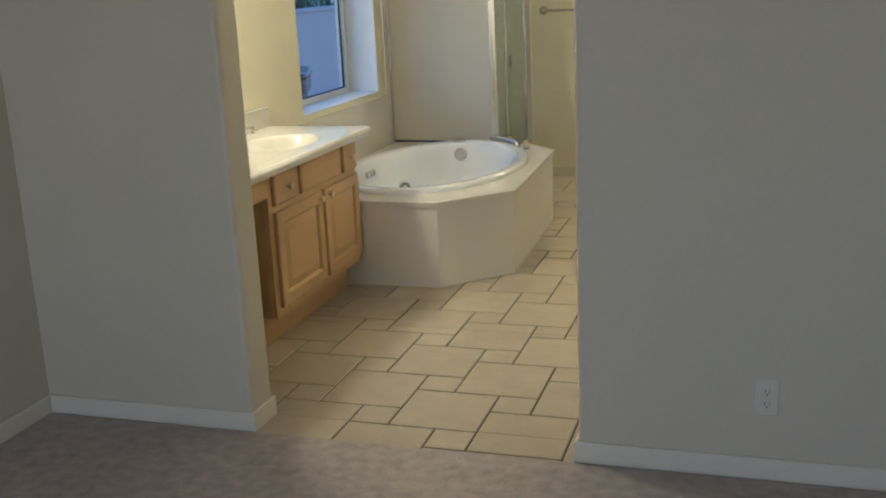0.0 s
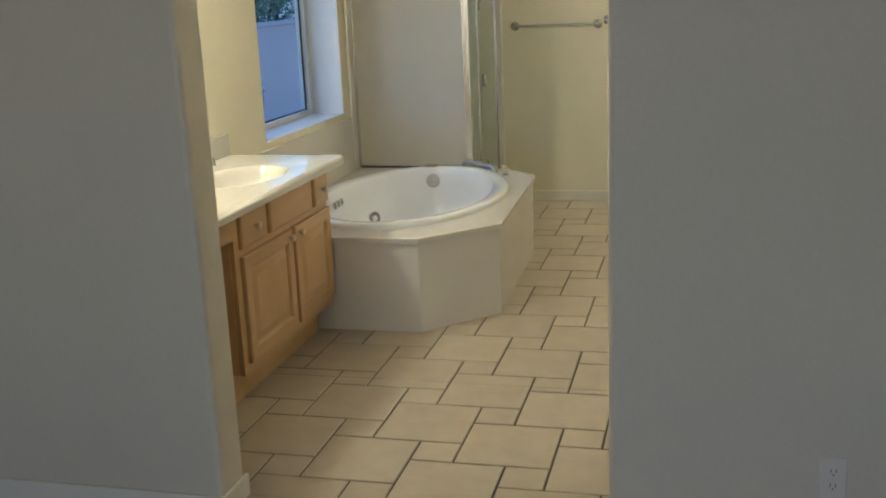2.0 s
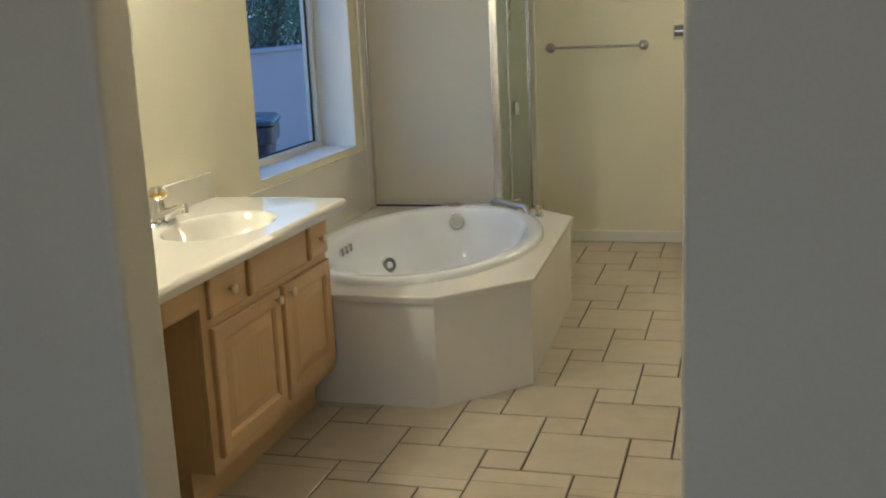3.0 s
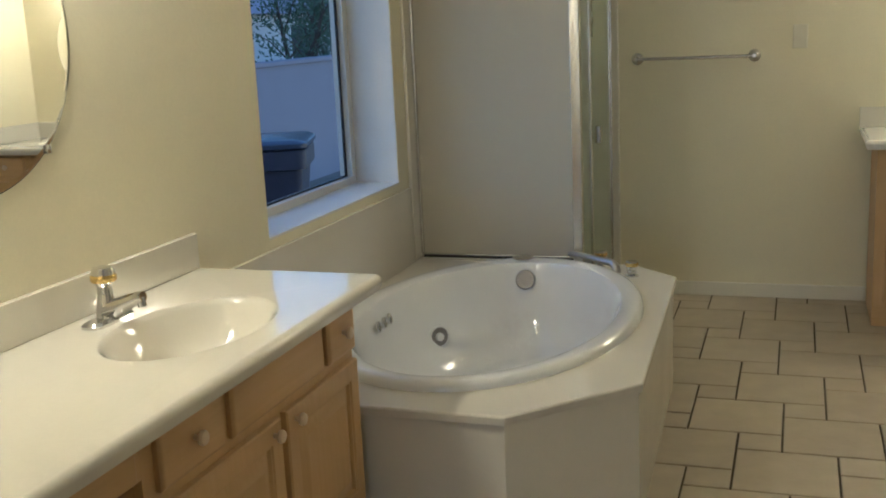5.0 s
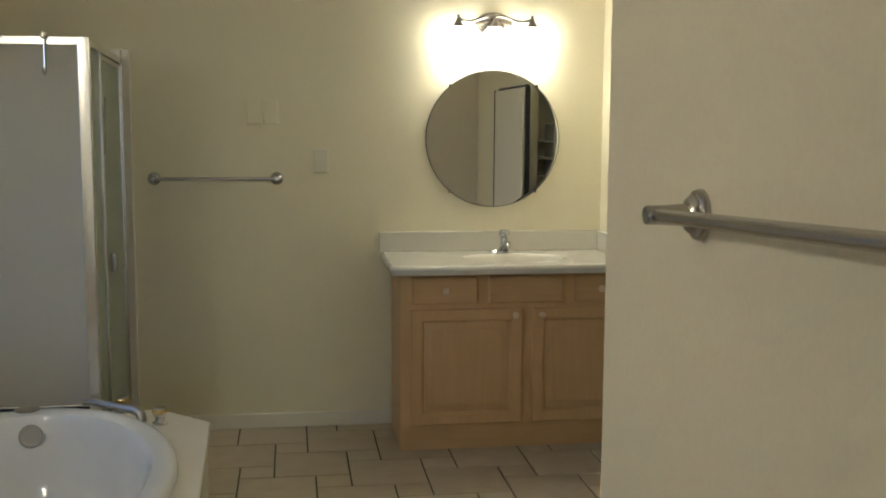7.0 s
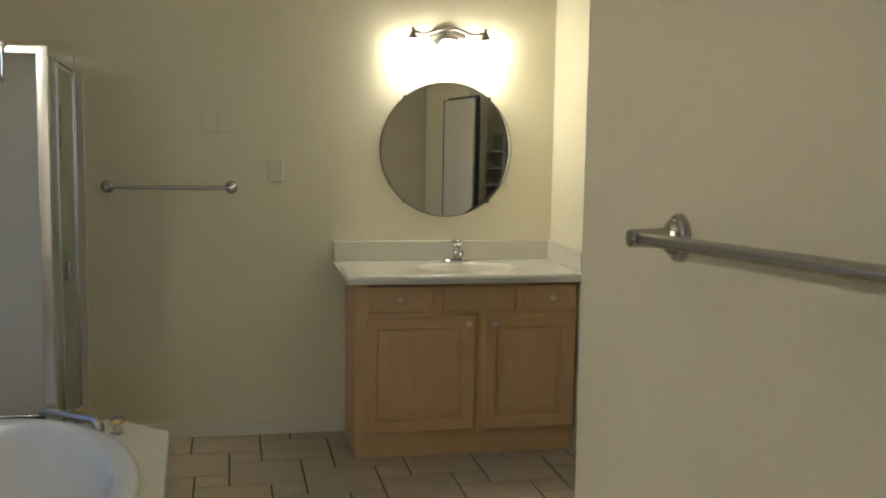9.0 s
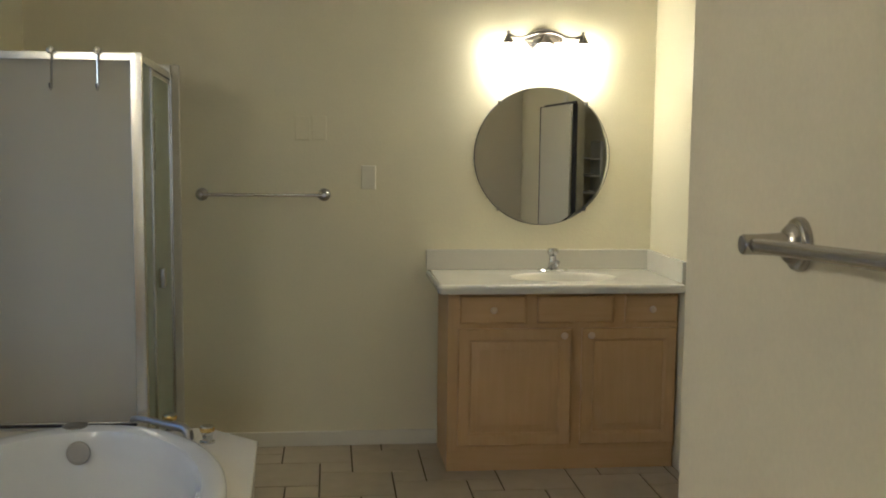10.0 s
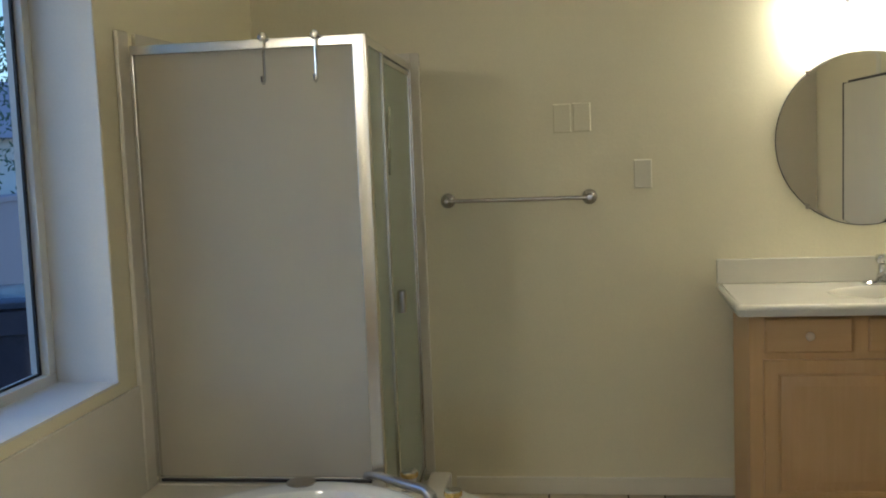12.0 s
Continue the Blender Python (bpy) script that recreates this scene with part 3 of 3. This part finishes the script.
part("suction_cover", lathe([(0.045, 0), (0.045, 0.004), (0.03, 0.008), (0.006, 0.008)], pose(-0.50, 3.222, ZD + 0.031), 24), M_SATIN, tub, "chrome deck button")

tf = thing("tub_faucet", "chrome and brass tub faucet standing on the tub deck", "faucet")
part("spout", tube([(-0.085, 3.135, ZD), (-0.088, 3.137, ZD + 0.024), (-0.105, 3.148, ZD + 0.038), (-0.16, 3.18, ZD + 0.041), (-0.23, 3.222, ZD + 0.046), (-0.285, 3.252, ZD + 0.049), (-0.305, 3.262, ZD + 0.044), (-0.306, 3.263, ZD + 0.034)], [0.020, 0.019, 0.017, 0.015, 0.013, 0.011, 0.010, 0.010], 16), M_STEEL, tf)
for x, y in ((-0.17, 3.258), (-0.015, 3.09)):
    h = part("handle", lathe([(0.027, 0), (0.027, 0.005), (0.018, 0.010), (0.0185, 0.026), (0.022, 0.030), (0.0255, 0.052), (0.0245, 0.060), (0.019, 0.0625), (0.004, 0.0615)], pose(x, y, ZD), 20), M_CHROME, tf)
    part("ring", lathe([(0.0235, 0.040), (0.0265, 0.043), (0.0272, 0.053), (0.0255, 0.056)], pose(x, y, ZD), 20), M_BRASS, h, "polished brass band")

# ---- shower ----
SX0, SX1, SY, SZ0, SZ1 = -0.988, -0.26, 3.298, ZD + 0.004, 1.828
LEAN = Matrix.Translation((SX1, SY, 0)) @ pose(0, 0, 0, 0, 0, 3.5) @ Matrix.Translation((-SX1, -SY, 0))
sh = thing("shower_enclosure", "chrome framed shower enclosure with obscure glass", "shower")
part("front_sill", boxed(SX0, SX1 - 0.016, SY - 0.008, SY + 0.03, SZ0, SZ0 + 0.022, bevel=0.003), M_ALU, sh)
part("seal", boxed(SX0 + 0.013, SX1 - 0.035, SY - 0.0115, SY - 0.0085, SZ0 + 0.006, SZ0 + 0.016), M_DARK, sh, "black rubber sill seal")
part("front_header", boxed(SX0, SX1 - 0.016, SY - 0.012, SY + 0.026, SZ1 - 0.03, SZ1, bevel=0.003), M_ALU, sh)
part("wall_channel", boxed(SX0 - 0.012, SX0 + 0.012, SY - 0.012, SY + 0.026, SZ0 + 0.022, SZ1 - 0.03, bevel=0.003), M_ALU, sh)
part("corner_post", boxed(SX1 - 0.034, SX1 + 0.008, SY - 0.014, SY + 0.026, 0.10, SZ1 + 0.002, bevel=0.006), M_ALU, sh)
part("front_panel", boxed(SX0 + 0.012, SX1 - 0.034, SY + 0.004, SY + 0.010, SZ0 + 0.022, SZ1 - 0.03), M_FROST, sh, "obscure glass panel")
part("side_header", boxed(SX1 - 0.026, SX1 + 0.006, SY + 0.026, YB - 0.03, SZ1 - 0.03, SZ1, bevel=0.003), M_ALU, sh).matrix_basis = LEAN
part("side_channel", boxed(SX1 - 0.026, SX1 + 0.008, YB - 0.03, YB - 0.001, 0.10, SZ1, bevel=0.003), M_ALU, sh).matrix_basis = LEAN
part("side_sill", boxed(SX1 - 0.026, SX1 + 0.006, SY + 0.026, YB - 0.03, 0.10, 0.125, bevel=0.003), M_ALU, sh).matrix_basis = LEAN
part("fixed_pane", boxed(SX1 - 0.012, SX1 - 0.006, SY + 0.026, 3.66, 0.125, SZ1 - 0.03), M_PANE, sh, "narrow obscure glass pane").matrix_basis = LEAN
door = part("door", boxed(SX1 - 0.010, SX1 - 0.004, 3.70, YB - 0.06, 0.14, SZ1 - 0.04), M_PANE, sh, "obscure glass shower door")
door.matrix_basis = LEAN
part("strike_post", boxed(SX1 - 0.022, SX1 + 0.006, 3.66, 3.685, 0.125, SZ1 - 0.03, bevel=0.003), M_ALU, sh).matrix_basis = LEAN
bm = bmesh.new()
for y0, y1, z0, z1 in ((3.69, 3.71, 0.13, SZ1 - 0.035), (YB - 0.065, YB - 0.045, 0.13, SZ1 - 0.035), (3.71, YB - 0.065, 0.13, 0.15), (3.71, YB - 0.065, SZ1 - 0.055, SZ1 - 0.035)):
    box(bm, SX1 - 0.016, SX1 + 0.002, y0, y1, z0, z1, 0.003)
part("door_frame", bm, M_ALU, door, "chrome door frame")
part("handle", boxed(SX1 + 0.002, SX1 + 0.03, 3.80, 3.85, 0.905, 0.985, bevel=0.006), M_SATIN, door, "satin door pull")
base = thing("shower_pan", "cream shower base with a raised curb", "shower pan")
part("pan", boxed(XL + 0.002, SX1 - 0.05, SY + 0.05, YB - 0.002, 0.0, 0.06, bevel=0.01), M_SURROUND, base)
part("curb", boxed(SX1 - 0.05, SX1 + 0.04, SY + 0.0, YB - 0.015, 0.0, 0.10, bevel=0.012), M_SURROUND, base)
knee = thing("shower_knee_wall", "cream panelled knee wall between tub and shower", "wall panel")
part("panel", boxed(XL + 0.002, SX1 - 0.052, SY - 0.008, SY + 0.05, 0.0, ZD + 0.003), M_SURROUND, knee)
for n, (x0, x1, y0, y1) in enumerate(((XL + 0.001, XL + 0.018, 3.215, 3.288), (SX1 - 0.073, SX1 - 0.032, YB - 0.016, YB - 0.001))):
    trim = thing("shower_trim", "cream bullnose edge trim of the shower surround", "trim", "shower trims")
    part("strip", boxed(x0, x1, y0, y1, ZD + 0.003 if n == 0 else 0.08, 1.87, bevel=0.006), M_SURROUND, trim)
for name, size in (("shower_wall_panel", (XL + 0.001, XL + 0.012, SY + 0.05, YB - 0.014, 0.06, 1.87)), ("shower_wall_panel", (XL + 0.012, SX1 - 0.075, YB - 0.013, YB - 0.001, 0.101, 1.87))):
    p = thing(name, "cream cultured marble shower wall panel behind the glass", "wall panel", "shower wall panels")
    part("panel", boxed(*size), M_SURROUND, p)
scrub = thing("bath_scrubber", "dark round bath scrubber hanging behind the obscure glass", "scrubber")
part("sponge", lathe([(0.005, 0.055), (0.03, 0.048), (0.05, 0.02), (0.053, -0.01), (0.04, -0.038), (0.012, -0.05)], pose(-0.398, SY + 0.067, 1.262), 24), M_DARK, scrub)
part("cord", tube([(-0.398, SY + 0.02, SZ1 - 0.004), (-0.398, SY + 0.03, SZ1 + 0.004), (-0.398, SY + 0.05, SZ1 - 0.02), (-0.398, SY + 0.072, SZ1 - 0.1), (-0.398, SY + 0.067, 1.31)], 0.0015, 6), M_SHELF, scrub)


def shower_hook(x, drop):
    h = thing("shower_hook", "chrome over-the-rail hook hanging on the shower header", "hook", "shower hooks")
    y = SY - 0.02
    pts = [(x, SY + 0.034, SZ1 - 0.03), (x, SY + 0.034, SZ1 + 0.004), (x, SY + 0.02, SZ1 + 0.008), (x, y + 0.004, SZ1 + 0.006), (x, y, SZ1 - 0.004), (x, y, SZ1 - drop + 0.02), (x, y - 0.004, SZ1 - drop + 0.006), (x, y - 0.014, SZ1 - drop), (x, y - 0.024, SZ1 - drop + 0.006), (x, y - 0.028, SZ1 - drop + 0.022)]
    part("wire", tube(pts, 0.0045, 8), M_CHROME, h)
    part("cap", lathe([(0.014, 0), (0.014, 0.008), (0.010, 0.013), (0.003, 0.014)], pose(x, y - 0.002, SZ1 + 0.003, 90, 0, 0), 16), M_CHROME, h)
    return h


shower_hook(-0.562, 0.135)
shower_hook(-0.402, 0.135)


# ---- small fixtures ----
def towel_bar(label, at, rz, length=0.585, r=0.0082, lean=0.0):
    """A bar along y, standing off towards -x."""
    t = thing("towel_bar", label, "towel bar", "towel bars", at, rz)
    t.matrix_basis = pose(*at, lean, 0, rz)
    off = 0.057
    part("bar", tube([(-off, -length / 2, 0), (-off, length / 2, 0)], r, 16), M_SATIN, t)
    for s in (-1, 1):
        y = s * length / 2
        part("post", lathe([(0.031, 0), (0.031, 0.004), (0.029, 0.008), (0.024, 0.010), (0.0235, 0.013), (0.019, 0.018), (0.0135, 0.020), (0.0125, 0.035), (0.0115, 0.052), (0.0115, off + 0.010), (0.010, off + 0.0125), (0.003, off + 0.013)], pose(0, y, 0, 0, -90, 0), 28), M_SATIN, t)
    return t


towel_bar("satin nickel towel bar on the cream back wall", (0.098, YB - 0.001, 1.256), 90)
towel_bar("satin nickel towel bar on the partition wall", (XT - 0.001, 0.235, 1.431), 0, 0.58, lean=-2.6)


def plate(label, at, rz, rows=0, w=0.072, h=0.117, material=None):
    """A wall plate facing +x."""
    p = thing("wall_plate", label, "wall plate", "", at, rz)
    material = material or M_PLASTIC
    bm = bmesh.new()
    def loop(d, x):
        return [(x, -w / 2 + d, -h / 2 + d), (x, w / 2 - d, -h / 2 + d), (x, w / 2 - d, h / 2 - d), (x, -w / 2 + d, h / 2 - d)]
    rings(bm, [loop(0, 0), loop(0, 0.003), loop(0.004, 0.006)])
    part("cover", bm, material, p)
    return p


plate("blank ivory wall plate on the back wall beside the towel bar", (0.607, YB - 0.0005, 1.342), -90)
plate("painted-over blank wall plate above the towel bar", (0.367, YB - 0.0005, 1.58), -90, material=M_WALL)
plate("painted-over blank wall plate above the towel bar", (0.287, YB - 0.0005, 1.578), -90, material=M_WALL)
outlet = plate("white duplex power outlet low on the bedroom wall", (1.478, YD0 - 0.0005, 0.272), -90, w=0.07, h=0.115, material=M_WHITE_PLASTIC)
for z in (-0.02, 0.02):
    face = part("socket", lathe([(0.0165, 0.005), (0.0165, 0.0075), (0.015, 0.0082)], pose(0, 0, z, 0, 90, 0), 20), M_WHITE_PLASTIC, outlet)
    bm = bmesh.new()
    box(bm, 0.0075, 0.0088, -0.0075, -0.0055, z - 0.002, z + 0.008)
    box(bm, 0.0075, 0.0088, 0.0055, 0.0075, z - 0.002, z + 0.007)
    box(bm, 0.0075, 0.0088, -0.002, 0.002, z - 0.010, z - 0.006)
    part("slots", bm, M_DARK, face, "dark contact slots")

# ---- closet seen in the mirrors ----
cd = thing("door_1", "cream closet door swung open flat against the alcove wall", "door")
cd["kind"] = "structure"
part("slab", boxed(XR - 0.06, XR - 0.026, 1.985, 2.955, 0.012, 1.77, bevel=0.003), M_TRIM, cd)
# two black strips paint the shadow gap along the slab's far edge and top
part("shadow_gap", boxed(XR - 0.0255, XR - 0.018, 1.945, 2.95, 0.02, 1.79), M_DARK, cd, "black strip drawn as the shadow gap along the door edge")
part("shadow_gap", boxed(XR - 0.063, XR - 0.0262, 1.966, 1.984, 0.012, 1.775), M_DARK, cd, "black strip drawn as the shadow gap along the door edge")
part("edge_channel", boxed(XR - 0.064, XR - 0.0515, 2.957, 2.978, 0.02, 1.77, bevel=0.002), M_ALU, cd, "bright metal edge channel")
part("hinge_stile", boxed(XR - 0.05, XR - 0.018, 2.957, 2.975, 0.02, 1.77), M_DARK, cd, "dark hinge stile")
bm = bmesh.new()
for y0, y1, z0, z1 in ((CY0 - 0.06, CY0, 0, CH + 0.06), (CY1, CY1 + 0.06, 0, CH + 0.06), (CY0, CY1, CH, CH + 0.06)):
    box(bm, XR - 0.016, XR, y0, y1, z0, z1, 0.004)
tagged(finish("trim_1", bm, M_TRIM), "cream painted closet door casing", kind="structure")


def shelf_unit(at, width):
    s = thing("shelf_unit", "white closet shelf tower, empty", "shelves", "", at)
    for x in (0, width):
        part("side", boxed(x - 0.009, x + 0.009, 0, 0.3, 0, 1.53), M_SHELF, s)
    for k in range(11):
        part("shelf", boxed(0.0095, width - 0.0095, 0, 0.295, 0.148 + 0.125 * k, 0.160 + 0.125 * k), M_SHELF, s)
    return s


shelf_unit((2.172, 1.998, 0), 0.192)

# ---- outdoors ----
setting("ground", boxed(-400, XL - 0.27, -300, 400, -0.4, -0.16), M_GROUND, "dim gravel yard outside the window")
yard = thing("garden_wall", "plain stucco garden wall in blue dusk light", "garden wall")
part("wall", boxed(-4.75, -4.55, -6, 40, -0.16, 1.14), M_STUCCO, yard)
part("cap", boxed(-4.78, -4.52, -6, 40, 1.14, 1.19, bevel=0.01), M_STUCCO, yard)
bin_ = thing("bin", "large dark plastic wheeled bin with closed lid in the yard", "bin")
BIN = pose(-3.14, 5.80, -0.16, 0, 0, 20)


def square_loops(rows, n=5):
    loops = []
    for half, h in rows:
        plan = rounded([(-half, -half), (half, -half), (half, half), (-half, half)], half * 0.22, n)
        loops.append([BIN @ Vector((x, y, h)) for x, y in plan])
    return loops


bm = bmesh.new()
rings(bm, square_loops([(0.25, 0), (0.27, 0.05), (0.33, 0.60), (0.335, 0.68)]))
part("body", bm, M_BIN, bin_)
bm = bmesh.new()
rings(bm, square_loops([(0.335, 0.681), (0.37, 0.69), (0.37, 0.82), (0.35, 0.835)]))
part("rim", bm, M_BIN, bin_)
bm = bmesh.new()
rings(bm, square_loops([(0.36, 0.836), (0.385, 0.84), (0.385, 0.87), (0.34, 0.895), (0.1, 0.905)]))
part("lid", bm, M_BIN_LID, bin_, "dark glossy lid")


def tree(x, y, z, height, spread, seed):
    rnd = random.Random(seed)
    t = thing("tree", "thin-leaved garden tree with an open crown behind the wall", "tree", "garden trees", (x, y, z))
    bm = bmesh.new()
    tips = []
    for k in range(4):
        a = rnd.uniform(0, math.tau)
        p, d = Vector((0, 0, 0)), Vector((0.25 * math.cos(a), 0.25 * math.sin(a), 1)).normalized()
        pts, rad = [p.copy()], [0.045]
        for i in range(9):
            d = (d + Vector((rnd.uniform(-0.25, 0.25), rnd.uniform(-0.25, 0.25), rnd.uniform(-0.02, 0.12)))).normalized()
            p = p + d * height / 9
            pts.append(p.copy())
            rad.append(0.045 * (1 - i / 10))
            if i > 2:
                for _ in range(2):
                    e = (d + Vector((rnd.uniform(-1, 1), rnd.uniform(-1, 1), rnd.uniform(-0.3, 0.5)))).normalized()
                    q = p + e * spread * rnd.uniform(0.3, 0.8)
                    tube([p, (p + q) / 2 + Vector((0, 0, 0.05)), q], [0.014, 0.009, 0.004], 5, bm)
                    tips += [(p + q) / 2, q]
        tube(pts, rad, 7, bm)
        tips.append(p)
    part("trunk", bm, M_BARK, t)
    verts, faces = [], []
    for tip in tips:
        for _ in range(42):
            c = tip + Vector((rnd.gauss(0, 0.17), rnd.gauss(0, 0.17), rnd.gauss(0, 0.15)))
            u = Vector((rnd.gauss(0, 1), rnd.gauss(0, 1), rnd.gauss(0, 1))).normalized()
            w = u.orthogonal().normalized() * 0.014
            u = u * 0.045
            n = len(verts)
            verts += [c - u, c + w, c + u, c - w]
            faces.append((n, n + 1, n + 2, n + 3))
    me = bpy.data.meshes.new("crown")
    me.from_pydata([tuple(v) for v in verts], [], faces)
    me.materials.append(M_LEAF)
    crown = new("crown", me)
    crown.parent = t
    crown["kind"] = "stuff"
    return t


tree(-6.3, 9.6, -0.16, 2.6, 0.9, 3)
tree(-5.8, 12.0, -0.16, 2.9, 1.0, 5)
tree(-6.6, 14.5, -0.16, 2.8, 1.1, 8)
house = thing("house", "pale stucco neighbour house behind the garden trees", "house")
part("wall", boxed(-20, -12, 2, 40, -0.16, 1.95), M_HOUSE, house)
bm = bmesh.new()
rings(bm, [[(-11.5, 1.5, 1.95), (-20.5, 1.5, 1.95), (-16, 1.5, 3.7)], [(-11.5, 40.5, 1.95), (-20.5, 40.5, 1.95), (-16, 40.5, 3.7)]])
part("roof", bm, M_STUCCO, house, "grey pitched roof")
for y in (14.0, 19.0, 24.0, 30.0):
    w = part("window", boxed(-12.0, -11.96, y, y + 1.1, 0.6, 1.7), M_VINYL, house)
    part("pane", boxed(-11.959, -11.95, y + 0.06, y + 1.04, 0.66, 1.64), M_DARK, w, "dark window pane")

# ---- floor tiles ----
L, S, G = 0.3303, 0.1506, 0.0038
TX, TY = 0.0069, 0.834              # one corner of the pinwheel pattern
floor_things = bpy.data.objects["floor_1"]


def tile_mesh(w, d):
    bm = bmesh.new()
    def loop(i, z):
        return [(i, i, z), (w - i, i, z), (w - i, d - i, z), (i, d - i, z)]
    rings(bm, [loop(0, -0.006), loop(0, -0.0022), loop(0.0025, 0.0)], False, True)
    me = bpy.data.meshes.new("tile")
    bm.to_mesh(me)
    bm.free()
    me.materials.append(M_TILE)
    return me


shared = {}


def lay(x0, y0, size):
    x0, y0, x1, y1 = x0 + G, y0 + G, x0 + size - G, y0 + size - G
    areas = [(XL, YD1, XT, YT), (XL, YT, XR, YB), (JL, YD0 - 0.025, JR, YD1)]
    for ax, ay, bx, by in areas:
        a, b, c, d = max(x0, ax), max(y0, ay), min(x1, bx), min(y1, by)
        if c - a < 0.012 or d - b < 0.012:
            continue
        if c < -0.62 and d < 1.5 or (c < 0.15 and b > 1.9 and d < 3.0) or (c < -0.35 and b > 1.55):
            continue
        key = (round(c - a, 4), round(d - b, 4))
        if key not in shared:
            shared[key] = tile_mesh(*key)
        t = new("tile", shared[key])
        t.parent = floor_things
        t.location = (a, b, 0)


for i in range(-9, 18):
    for j in range(-10, 10):
        x, y = TX + i * S + j * L, TY + i * L - j * S
        if -1.6 < x < 2.6 and -1.2 < y < 5.0:
            lay(x, y - S, S)
            lay(x + S, y - S, L)
